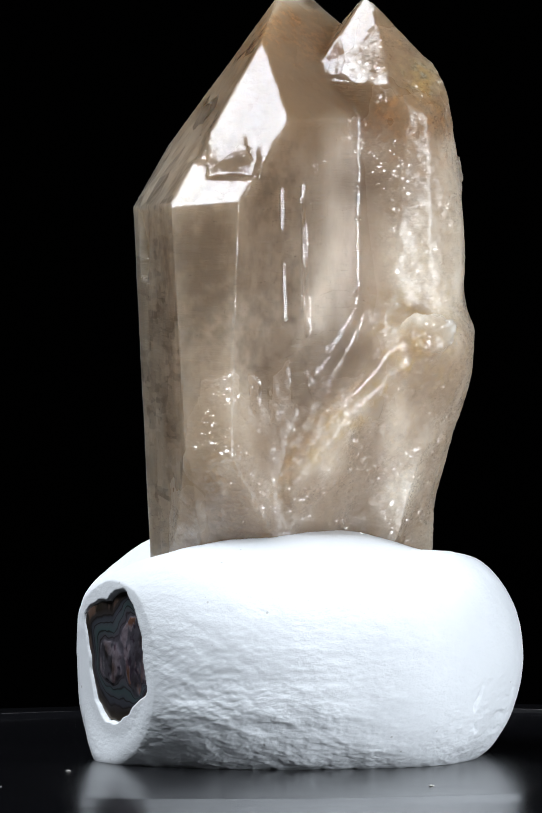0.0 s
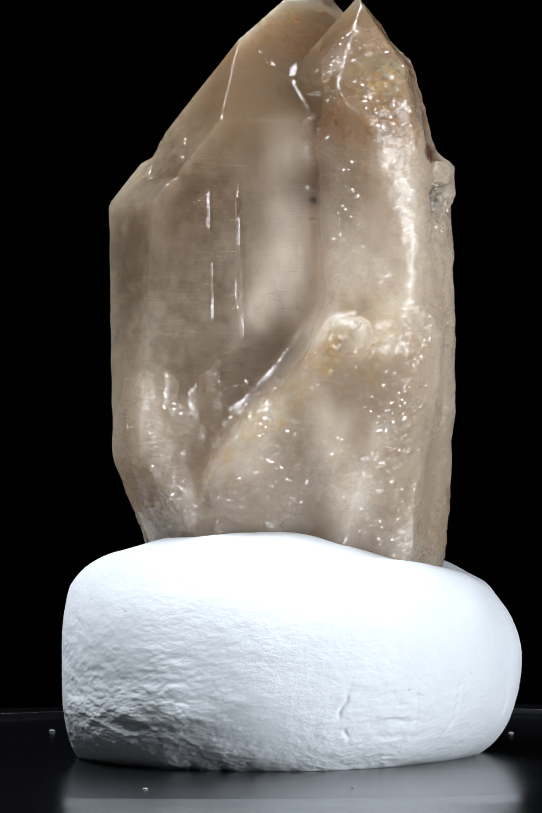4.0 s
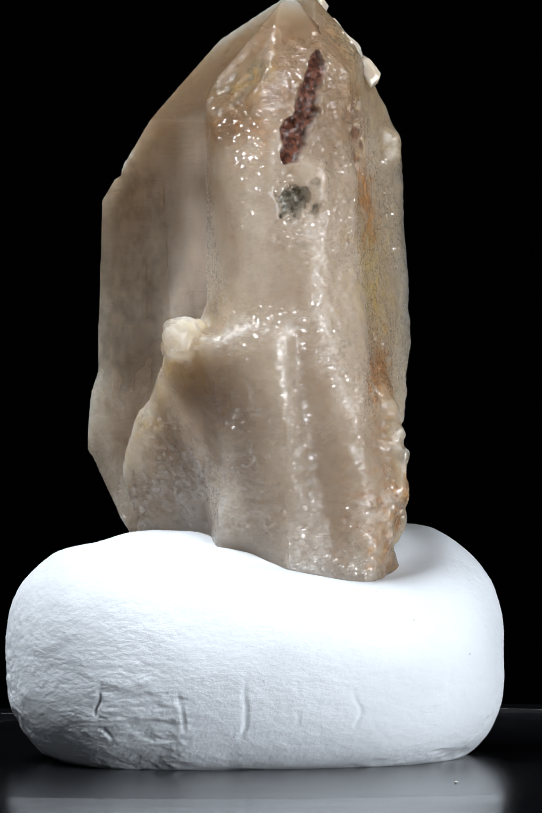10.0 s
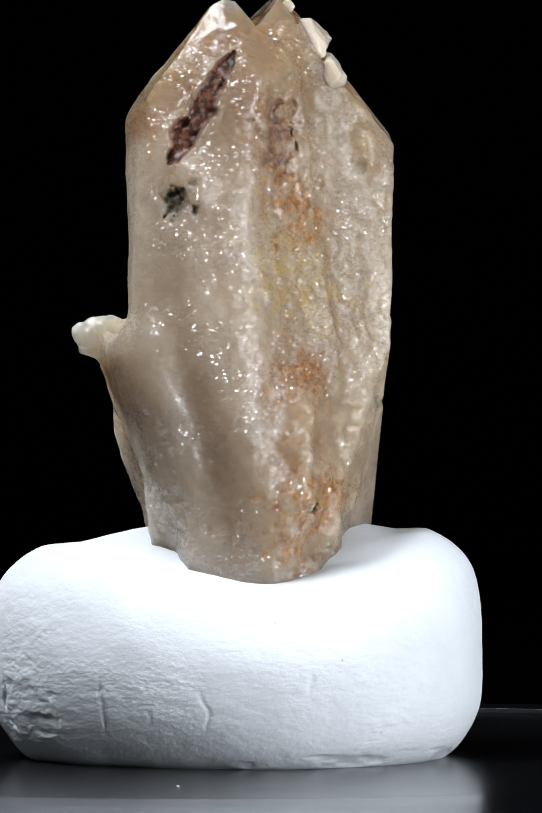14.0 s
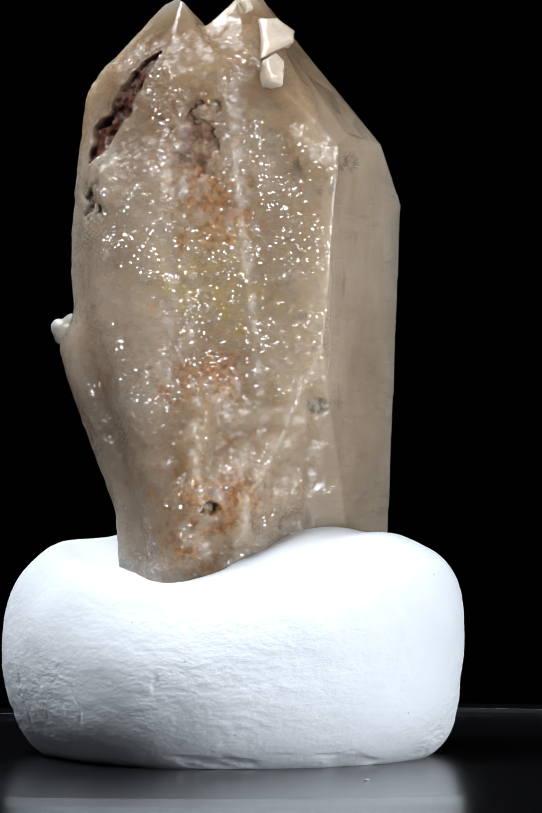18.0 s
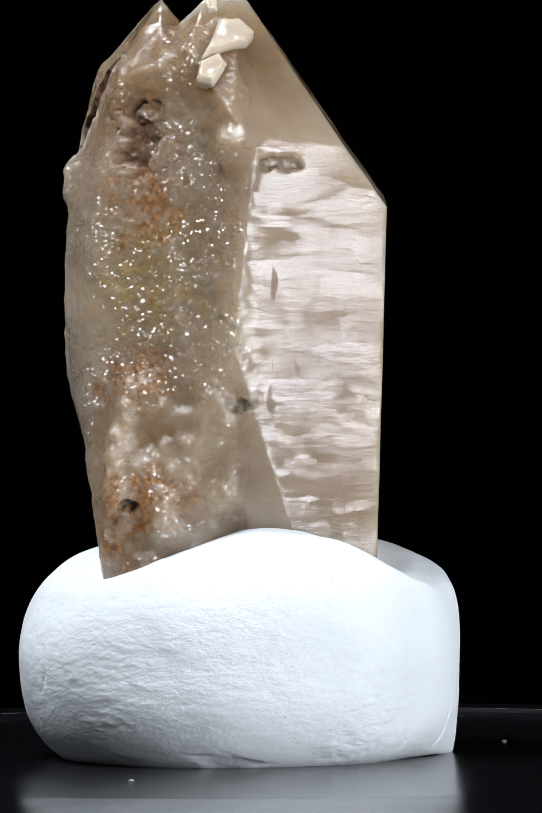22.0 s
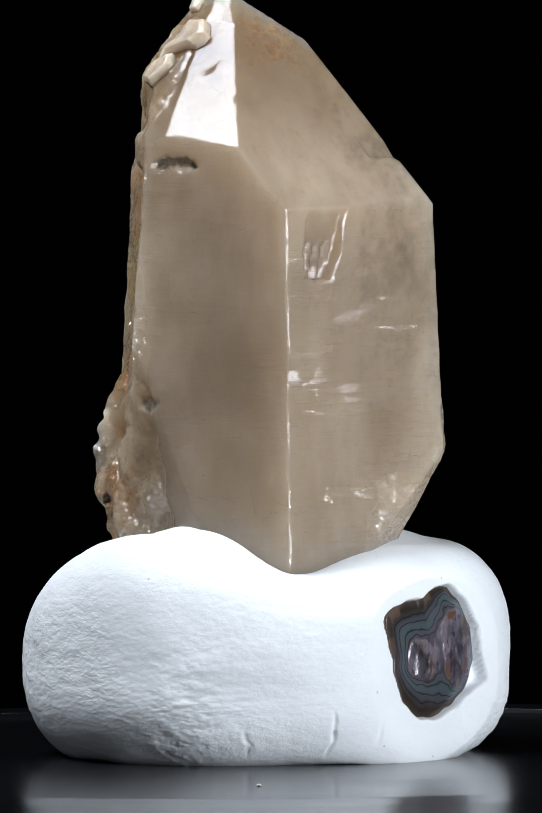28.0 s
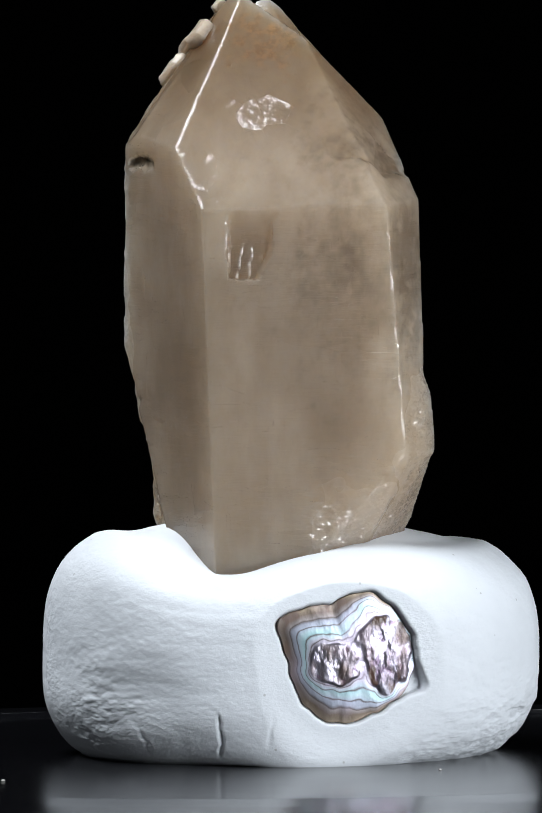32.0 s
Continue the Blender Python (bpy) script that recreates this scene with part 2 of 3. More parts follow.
def skin(name, pts, mat, parent=None, label="", sharp=None, colour=None, attribute="zone"):
    """A closed skin over pts (rings, around, 3) in metres, closed by a point at both ends."""
    k, n = pts.shape[:2]
    flat = np.concatenate([pts.reshape(-1, 3), pts[0].mean(0)[None], pts[-1].mean(0)[None]])
    i, j = np.meshgrid(np.arange(k - 1), np.arange(n), indexing="ij")
    a, b = (i * n + j).ravel(), (i * n + (j + 1) % n).ravel()
    quads = np.stack([a, b, b + n, a + n], 1)
    q = np.arange(n)
    ends = np.concatenate([np.stack([np.full(n, k * n), (q + 1) % n, q], 1), np.stack([np.full(n, k * n + 1), (k - 1) * n + q, (k - 1) * n + (q + 1) % n], 1)])
    me = bpy.data.meshes.new(name)
    me.vertices.add(len(flat))
    me.vertices.foreach_set("co", flat.astype(np.float32).ravel())
    loops = np.concatenate([quads.ravel(), ends.ravel()])
    me.loops.add(len(loops))
    me.loops.foreach_set("vertex_index", loops.astype(np.int32))
    sizes = np.concatenate([np.full(len(quads), 4), np.full(len(ends), 3)])
    me.polygons.add(len(sizes))
    me.polygons.foreach_set("loop_start", np.concatenate([[0], np.cumsum(sizes)[:-1]]).astype(np.int32))
    me.update(calc_edges=True)
    me.validate()
    me.polygons.foreach_set("use_smooth", np.ones(len(me.polygons), bool))
    if sharp:
        me.set_sharp_from_angle(angle=radians(sharp))
    if colour is not None:
        layer = me.attributes.new(attribute, "FLOAT_COLOR", "POINT")
        c = np.concatenate([colour.reshape(-1, 4), colour[0].mean(0)[None], colour[-1].mean(0)[None]])
        layer.data.foreach_set("color", c.astype(np.float32).ravel())
    me.materials.append(mat)
    ob = new(name, me)
    ob.parent = parent
    return tagged(ob, label)


# ---- setting ----


def box_bm(x0, x1, y0, y1, z0, z1):
    bm = bmesh.new()
    bmesh.ops.create_cube(bm, size=1, matrix=Matrix.Translation(((x0 + x1) / 2, (y0 + y1) / 2, (z0 + z1) / 2)) @ Matrix.Diagonal((x1 - x0, y1 - y0, z1 - z0, 1)))
    return bm


def disc_bm(profile, n=256):
    bm = bmesh.new()
    rings = [[bm.verts.new((r * math.cos(2 * math.pi * k / n), r * math.sin(2 * math.pi * k / n), z)) for k in range(n)] for r, z in profile]
    for a, b in zip(rings, rings[1:]):
        for k in range(n):
            bm.faces.new((a[k], a[(k + 1) % n], b[(k + 1) % n], b[k]))
    bm.faces.new(rings[-1])
    bm.faces.new(rings[0][::-1])
    return bm


tagged(part("table", box_bm(-0.5, 0.5, -0.22, 0.94, -0.06, -0.0110), BLACK_CLOTH), "table covered with plain black cloth", "table", kind="structure")
tagged(part("backdrop", box_bm(-1.6, 1.6, 0.95, 0.98, -1.0, 1.8), BLACK_CLOTH), "plain black cloth backdrop", "backdrop", kind="structure")

turntable = tagged(new("turntable"), "round glossy black display turntable", "turntable")
part("platter", disc_bm([(0.1300, -0.0098), (0.1640, -0.0098), (0.1650, -0.0040), (0.1640, -0.0008), (0.1400, 0.00045), (0.1268, 0.00090)]
                        + [(0.1264 + 0.0001 * math.cos(radians(a)), 0.0008 + 0.0001 * math.sin(radians(a))) for a in range(60, 181, 15)] + [(0.1255, 0.00010), (0.1249, 0.0)]), BLACK_GLOSS, turntable)

# ---- clay stand ----
SHELL_N, SHELL_T = (math.cos(radians(204)), math.sin(radians(204))), (-math.sin(radians(204)), math.cos(radians(204)))
SHELL_P, SHELL_Z = 0.080, 0.197


def outline(a):
    """Radius of the shell piece round its middle, by angle, in decimetres."""
    out = 0.1249 + 0.0015 * np.cos(14 * a + 2)
    for j, c, s in ((1, 0.0027, -0.001), (2, 0.0036, -0.0004), (3, 0.0005, 0.0043), (4, -0.0017, -0.0065), (5, 0.0028, 0.0004), (6, -0.0013, 0.0014), (7, -0.0002, -0.0002)):
        out = out + c * np.cos(j * a) + s * np.sin(j * a)
    turn = (a - 2.70 + np.pi) % (2 * np.pi) - np.pi
    return out + 0.016 * np.exp(-(turn / 0.17) ** 2) + 0.0007 * np.sin(23 * a + 1.3 * np.sin(3 * a))


def joint(a, b, k):
    h = np.maximum(k - np.abs(a - b), 0) / k
    return np.minimum(a, b) - h * h * k * 0.25


def clay_stand():
    stand = tagged(new("clay_stand"), "white air-dry clay stand with an inlaid abalone piece", "stand")
    n, k = 880, 380
    phi = np.linspace(0, 2 * np.pi, n, endpoint=False)
    h, dh = np.full(n, 0.4584), np.zeros(n)
    for j, a, b in ((1, 0.0659, -0.0308), (2, -0.0252, -0.0053), (3, -0.0057, 0.0027), (4, -0.0025, -0.0017), (5, -0.0017, 0.0012)):
        h += a * np.cos(j * phi) + b * np.sin(j * phi)
        dh += j * (b * np.cos(j * phi) - a * np.sin(j * phi))
    px, py = h * np.cos(phi) - dh * np.sin(phi), h * np.sin(phi) + dh * np.cos(phi)
    cx, cy = 0.0632, -0.032
    s = np.linspace(-1, 1, k)[:, None]
    up = s > 0
    e_up = np.maximum(3.35 + -1.219 * np.cos(phi) + 0.228 * np.sin(phi) + 0.226 * np.cos(2 * phi) + -0.619 * np.sin(2 * phi), 1.4)
    waist = 0.145 + 0.035 * np.cos(phi)
    c, sn = np.abs(np.cos(s * np.pi / 2)) + 1e-9, np.abs(np.sin(s * np.pi / 2))
    norm = (c ** e_up + sn ** e_up) ** (1 / e_up)
    rho, zz = c / norm, sn / norm
    # below the waist: a rounded foot, then the flat underside
    inset = 0.26 * (1 - 0.80 * np.exp(-(((phi - radians(196) + np.pi) % (2 * np.pi) - np.pi) / 0.42) ** 2))
    bow, close = np.clip(-s / 0.8, 0, 1) * np.pi / 2, np.clip((-s - 0.8) / 0.2, 0, 1)
    rho = np.where(up, rho, (1 - inset * (1 - np.cos(bow))) * (1 - close))
    z = np.where(up, waist + (0.445 - waist) * zz, waist - (waist + 0.020) * np.sin(bow))
    bend = 2.4 + 1.4 * (0.5 + 0.5 * np.cos(phi - radians(165))) ** 3
    cap = 0.155 + 0.288 * (1 - np.minimum(rho, 1) ** bend) ** (1 / bend)
    z = np.where(up, z + (np.minimum(z, cap) - z) * step(rho, 0.80, 0.62), z)
    x, y = cx + (px - cx) * rho, cy + (py - cy) * rho
    r, az = np.hypot(x, y), np.arctan2(y, x)
    # saddle that holds the crystal
    lift = -0.027 - 0.027 * np.cos(2 * (az - 0.26)) - 0.006 * np.cos(3 * (az - 0.785)) - 0.030 * np.exp(-(((az - radians(167) + np.pi) % (2 * np.pi) - np.pi) / 0.45) ** 2)
    z = z + lift * np.clip((r - 0.06) / 0.12, 0, 1) * step(r, 0.43, 0.29) * np.clip((z - 0.2) / 0.12, 0, 1)
    # hand-formed unevenness, wrinkles towards the foot, grooves
    patch = step(fractal(x, y, z, 0.30, 3, 5), -0.25, 0.45)
    low = step(z, 0.26, 0.02)
    wr = fractal(x * 0.75, y * 0.75, z * 1.5, 0.048, 5, 11, 0.65)
    d = 0.010 * fractal(x, y, z, 0.34, 3, 3) + wr * (0.0005 + 0.0023 * patch * (0.2 + 0.8 * low))
    d += -0.004 * step(fractal(x * 0.4, y * 0.4, z * 1.5, 0.10, 4, 23), 0.55, 0.95) * low
    for ga, g0, g1, depth, lean in ((-40.8, 0.05, 0.16, 0.011, 0.03), (-23.0, 0.06, 0.15, 0.006, 0.0), (-8.5, 0.05, 0.17, 0.009, -0.03), (3.0, 0.07, 0.16, 0.004, 0.02),
                                    (17.0, 0.06, 0.15, 0.004, 0.0), (41.0, 0.10, 0.18, 0.005, 0.02), (176.5, 0.00, 0.09, 0.016, 0.06), (150.0, 0.01, 0.06, 0.006, 0.0), (193.0, 0.02, 0.09, 0.006, -0.10)):
        da = (az - radians(ga) + np.pi) % (2 * np.pi) - np.pi
        off = da * r + lean * (z - (g0 + g1) / 2) + 0.012 * fractal(x, y, z, 0.05, 3, 31)
        d -= 0.55 * depth * np.exp(-(off / 0.0042) ** 2) * step(fractal(x, y, z, 0.04, 2, 37), -0.6, 0.2) * step(z, g0 - 0.01, g0 + 0.02) * step(z, g1 + 0.01, g1 - 0.03)
    # press marks below the shell and beside it
    d -= 0.014 * np.exp(-(((az - radians(152) + np.pi) % (2 * np.pi) - np.pi) * r / 0.10) ** 2 - ((z - 0.10) / 0.07) ** 2)
    ux, uy, uz = (x - cx) / 0.48, (y - cy) / 0.48, (z - 0.17) / 0.2
    ul = np.sqrt(ux * ux + uy * uy + uz * uz)
    x, y, z = x + d * ux / ul, y + d * uy / ul, z + d * uz / ul
    # hollow for the shell
    nd, p, q = x * SHELL_N[0] + y * SHELL_N[1], x * SHELL_T[0] + y * SHELL_T[1] - SHELL_P, z - SHELL_Z
    ang = np.arctan2(q, p)
    flat = step(np.hypot(p, q), 0.26, 0.15) * (nd > 0.2)
    press = np.maximum(nd - 0.356, 0) * 0.9 * flat
    x, y, nd = x - press * SHELL_N[0], y - press * SHELL_N[1], nd - press
    gap = 0.028 * np.exp(-((ang + 0.38) / 0.16) ** 2)
    inside = step(np.hypot(p, q) / (outline(ang) * 1.02 + gap), 1.03, 0.97) * (nd > 0.2)
    move = np.maximum(nd - (0.336 - 0.06 * p), 0) * inside
    x, y = x - move * SHELL_N[0], y - move * SHELL_N[1]
    z = np.maximum(z, -0.011)
    skin("body", np.stack([x, y, z], 2) * 0.1, CLAY, stand, "matt white clay body with wrinkles and small cracks")
    # the shell piece, domed, with growth ridges
    m, w = 90, 200
    t, a = np.linspace(0.0, 1.0, m)[:, None], np.linspace(0, 2 * np.pi, w, endpoint=False)
    rr = np.maximum(t, 1e-3) * outline(a)
    P, Q = rr * np.cos(a), rr * np.sin(a)
    right = np.hypot((P - 0.075) / 0.045, (Q - 0.010) / 0.080) - 1
    left = np.hypot((P + 0.030) / 0.040, (Q + 0.010) / 0.032) - 1
    core = np.maximum(joint(right * 0.05, left * 0.036, 0.03) + 0.012 * lattice(P * 26, Q * 26, P * 0, 4) + 0.006 * lattice(P * 60, Q * 60, P * 0, 5), 0)
    edge = outline(a) * (1 - t) + 0.002
    off = core / (core + edge)
    heart = step(off, 0.10, 0.02)
    top = 0.347 - 0.07 * P + 0.006 * (1 - t ** 2) + 0.0018 * heart * (1 + fractal(P, Q * 0.6, P * 0, 0.022, 3, 9))
    bottom = 0.334 - 0.07 * P
    def place(N, P, Q):
        p = P + SHELL_P
        return np.stack([N * SHELL_N[0] + p * SHELL_T[0], N * SHELL_N[1] + p * SHELL_T[1], Q + SHELL_Z], 2) * 0.1
    ring = np.concatenate([place(bottom[-1:], P[-1:], Q[-1:] + 0 * P[-1:]), place(top[::-1], P[::-1], Q[::-1])])
    crust = 0.45 * heart + heart * step(Q + 0.6 * np.abs(P - 0.06), 0.0, -0.035) + 0.7 * step(off, 0.72, 0.82) * step(a, 1.2, 1.8) * step(a, 3.4, 2.8) + heart * step(Q, 0.05, 0.075)
    col = np.stack([np.clip(off, 0, 1), np.clip(crust, 0, 1), heart, np.ones_like(P)], 2)
    skin("shell_inlay", ring, NACRE, stand, "iridescent abalone shell piece set into the clay", colour=np.concatenate([col[-1:], col[::-1]]), attribute="growth")
    return stand


stand = clay_stand()

# ---- crystal ----
crystal = tagged(new("quartz_crystal"), "smoky milky quartz crystal with two points and a rough stained back", "crystal")

# faces as azimuth, rise and distance from the body's own middle
MAIN_POINT = [(14.2, -0.2, 0.2653), (63.9, 4.7, 0.2429), (131.5, -2.5, 0.1464), (192.8, -2.0, 0.2407), (253.5, 2.7, 0.4336), (312.1, -0.1, 0.2241), (43.8, 35.1, 0.8875), (108.9, 35.9, 0.8560), (137.8, 36.9, 0.8661), (191.3, 33.9, 0.8156), (250.5, 36.7, 0.9408), (311.8, 41.6, 0.9775), (102.5, -12.5, 0.0412), (131.5, -20.0, 0.0656), (221.8, -24.4, 0.1102), (259.0, -28.7, 0.0766)]
SIDE_POINT = [(284.2, -1.7, 0.1553), (309.0, 0.0, 0.2060), (1.9, 2.2, 0.2294), (37.8, 1.8, 0.1967), (76.0, 4.0, 0.2003), (100.0, 0.0, 0.2350), (134.5, 5.6, 0.2400), (191.5, 0.0, 0.1700), (251.4, 0.8, 0.1589), (25.8, 38.1, 0.8929), (70.8, 37.2, 0.8771), (131.5, 37.8, 0.8896), (189.0, 37.7, 0.8853), (254.6, 37.8, 0.9000), (310.3, 38.1, 0.9173), (329.1, 11.1, 0.4239), (20.3, 15.9, 0.4658), (36.1, 15.0, 0.4388), (70.0, 15.0, 0.4844), (-6.7, -16.2, -0.0420), (50.7, -22.1, -0.0252), (82.1, -24.2, -0.0162), (105.2, -22.5, -0.0232), (102.0, -9.6, 0.1110)]
LOWER_MASS = [(308.9, -21.4, -0.1034), (337.7, -18.2, -0.0487), (12.9, -17.7, -0.0225), (11.1, 6.4, 0.2955), (350.0, 7.9, 0.3190), (306.0, 9.7, 0.3650), (199.1, -1.4, 0.2091), (140.0, 0.0, 0.1500), (79.9, 4.5, 0.1477), (239.4, 0.8, 0.3500), (238.3, 35.9, 0.5567), (310.5, 58.2, 0.7786), (0.0, 80.0, 0.9300)]


def blob(x, y, z, at, size):
    """1 in the middle of an uneven patch, 0 outside it."""
    d = np.sqrt(((x - at[0]) / size[0]) ** 2 + ((y - at[1]) / size[0]) ** 2 + ((z - at[2]) / size[1]) ** 2)
    return step(d + 0.5 * fractal(x, y, z, 0.025, 4, 77, 0.6), 1.1, 0.5)


def stain(x, y, z, at, size):
    """As blob(), but fading out in specks."""
    d = np.sqrt(((x - at[0]) / size[0]) ** 2 + ((y - at[1]) / size[0]) ** 2 + ((z - at[2]) / size[1]) ** 2)
    return step(d + 0.5 * fractal(x, y, z, 0.022, 3, 79, 0.7), 1.5, 0.1)


def along(x, y, z, a, b, width):
    """1 near the line from a to b."""
    a, b = np.array(a), np.array(b)
    p = np.stack([x, y, z], -1) - a
    t = np.clip(p @ (b - a) / ((b - a) @ (b - a)), 0, 1)
    d = np.linalg.norm(p - t[..., None] * (b - a), axis=-1) / (width * (0.25 + 1.3 * np.sqrt(np.clip(t * (1 - t), 0, 1)) * (0.6 + 0.8 * t)))
    return step(d + 0.3 * fractal(x, y, z, 0.03, 3, 78), 1.1, 0.6)


def mark(x, y, z):
    """Where the stone is rough, and its pits and stains, at points in decimetres."""
    a = np.degrees(np.arctan2(y - 0.04, x - 0.04)) % 360
    wob = 6 * fractal(x, y, z, 0.07, 3, 41)
    back = step(a + wob, 348, 362) + step(a + wob, 112, 98) * (a < 180)
    foot = 0.9 * step(z + 0.05 * fractal(x, y, z, 0.05, 3, 43) + 0.03 * np.sign(fractal(x, y, z * 0.2, 0.035, 2, 44)), 0.72, 0.69) * step(a + wob, 236, 244)
    flank = 0.75 * step(z + 0.05 * fractal(x, y, z, 0.06, 3, 47), 1.27, 1.24) * step(a + wob, 306, 314) * step(0.663 * x - 0.749 * y + 0.10 * (z - 0.9), 0.20, 0.235)
    tip = 0.85 * np.exp(-((x - 0.27) ** 2 + (y + 0.04) ** 2) / 0.010 - ((z - 1.33) / 0.10) ** 2)
    tip = step(tip + 0.15 * fractal(x, y, z, 0.04, 3, 48), 0.25, 0.5)
    rough = np.clip(np.maximum(np.maximum(np.clip(back, 0, 1), flank), foot) * step(z + 0.05 * fractal(x, y, z, 0.06, 3, 46), 1.43, 1.36), 0, 1)
    worn = 0.8 * step(a + wob, 212, 222) * step(a + wob, 246, 236) * step(z + 0.06 * fractal(x, y, z, 0.06, 3, 49), 0.54, 0.50)
    return a, np.maximum(np.maximum(rough, worn), 0.8 * tip)


SLIT = (-0.035, 0.0, 1.345), (-0.150, 0.0, 1.140)


def scars(x, y, z):
    q, flat, over = 0.891 * y - 0.454 * x, 0 * x, 0.891 * x + 0.454 * y > 0.10
    slit = along(q, flat, z, *SLIT, 0.031) * over
    pit = blob(q, flat, z, (-0.143, 0.0, 1.065), (0.043, 0.044)) * over
    scar = blob(q, flat, z, (0.048, 0.0, 1.185), (0.042, 0.066)) * over
    lens = blob(x, y, z, (-0.08, 0.213, 1.134), (0.045, 0.016))
    hole = blob(x, y, z, (0.225, 0.225, 0.483), (0.028, 0.014))
    spot = blob(x, y, z, (-0.005, 0.246, 0.671), (0.022, 0.016))
    crust = stain(x, y, z, (0.296, -0.055, 1.285), (0.050, 0.065))
    return slit, pit, scar, lens, hole, spot, crust


def relief(x, y, z):
    """Height of the surface over the plain faces."""
    a, rough = mark(x, y, z)
    fin = fractal(x, y, z, 0.022, 3, 3)
    bulge = 0.010 * step(z, 0.74, 0.66) * step(a, 240, 252) * step(a, 300, 285)
    sharp = 1 - 2 * np.abs(fractal(x, y, z, 0.036, 3, 8, 0.6))
    knobby = step(y - 0.3 * x, 0.10, 0.16) * step(z, 0.75, 0.66)
    dr = bulge + rough * (0.0052 * fractal(x, y, z, 0.10, 2, 1) + 0.0013 * sharp + 0.0015 * fin + 0.011 * knobby * fractal(x, y, z, 0.05, 2, 19)) + (1 - rough) * 0.0005 * fractal(x * 0.4, y * 0.4, z, 0.12, 3, 6)
    ledge = np.exp(-((x - 0.32) ** 2 + (y + 0.185) ** 2 + (z - 0.81) ** 2) / 0.0045)
    dr = dr + ledge * 0.009 * fractal(x, y, z, 0.036, 3, 61, 0.6)
    slit, pit, scar, lens, hole, spot, crust = scars(x, y, z)
    rim = along(0.891 * y - 0.454 * x, 0 * x, z, *SLIT, 0.040) * (0.891 * x + 0.454 * y > 0.10)
    # a step across the large end face
    zs = z + 0.006 * fractal(x, y, z, 0.05, 3, 91) + 0.014 * np.sign(fractal(x, y, z * 0.3, 0.07, 1, 92))
    dr = dr - 0.16 * np.clip(1.185 - zs, 0, 0.06) * step(zs, 1.118, 1.130) * step(a, 226, 230) * step(a, 262, 258)
    # upright grooves on one prism face, a broken notch under the top of another
    dr = dr - 0.004 * along(x, y, z, (0.030, -0.237, 1.11), (0.035, -0.233, 0.84), 0.0036) - 0.006 * along(x, y, z, (0.070, -0.201, 1.10), (0.078, -0.194, 0.80), 0.008)
    tau, over = 0.2147 * (x - 0.03) - 0.9767 * (y - 0.065), -0.9767 * (x - 0.03) - 0.2147 * (y - 0.065)
    wob = 0.010 * fractal(x, y, z, 0.06, 3, 95)
    cutout = step(tau + wob, -0.016, -0.010) * step(tau + wob + 0.35 * (0.98 - z), 0.068, 0.060) * step(z + wob, 0.912, 0.920) * step(z, 1.046, 1.038) * (over > 0.2)
    dr = dr - cutout * (0.003 + 0.22 * np.clip(1.046 - z, 0, 0.15))
    return dr - 0.011 * slit + 0.005 * fin * slit + 0.006 * np.clip(rim - slit, 0, 1) - 0.012 * pit + 0.004 * fin * pit - 0.010 * scar - 0.012 * lens - 0.02 * hole - 0.006 * spot - 0.004 * crust * fin


def body_field(planes, centre, x, y, z, worn=None):
    f = None
    for az, el, d in planes:
        az, el = radians(az), radians(el)
        ca, sa, se = (np.float32(q) for q in (math.cos(el) * math.cos(az), math.cos(el) * math.sin(az), math.sin(el)))
        v = (ca * (x - np.float32(centre[0])) - np.float32(d)) + sa * (y - np.float32(centre[1])) + se * z
        f = v if f is None else np.maximum(f, v) if worn is None else -joint(-f, -v, worn)
    return f


KNOB = [(20.0, -8.0, 0.0050), (48.3, -13.7, -0.0515), (80.0, -10.0, -0.0220), (113.6, -1.7, 0.0131), (0.0, 9.6, 0.1541), (49.8, 19.6, 0.2670), (85.0, 30.0, 0.3780), (60.0, 65.0, 0.6600), (200.0, 0.0, 0.1000), (260.0, 0.0, 0.1000), (150.0, 0.0, 0.1000), (310.0, 0.0, 0.1000), (0.0, -59.8, -0.3832)]
FOOT_KNOB = [(15.0, -9.3, -0.0051), (45.0, -16.0, -0.0300), (77.8, -7.8, -0.0207), (112.0, 0.3, 0.0530), (45.0, 25.0, 0.2600), (60.0, 65.0, 0.5300), (200.0, 0.0, 0.1000), (260.0, 0.0, 0.1000), (150.0, 0.0, 0.1000), (330.0, 0.0, 0.1000)]
BODIES = [(MAIN_POINT, (0.03, 0.065), 0.0), (SIDE_POINT, (0.19, 0.048), 0.010), (LOWER_MASS, (0.2, -0.03), 0.030), (KNOB, (0.20, 0.20), 0.014), (FOOT_KNOB, (0.20, 0.19), 0.014)]


# small outgrowths: place, size across and upright
NUBS = [((0.306, -0.178, 0.808), 0.034, 0.032, 0.022), ((0.340, -0.190, 0.806), 0.018, 0.020, 0.010), ((0.352, 0.066, 1.100), 0.030, 0.040, 0.035), ((0.000, 0.222, 1.160), 0.034, 0.030, 0.020)]


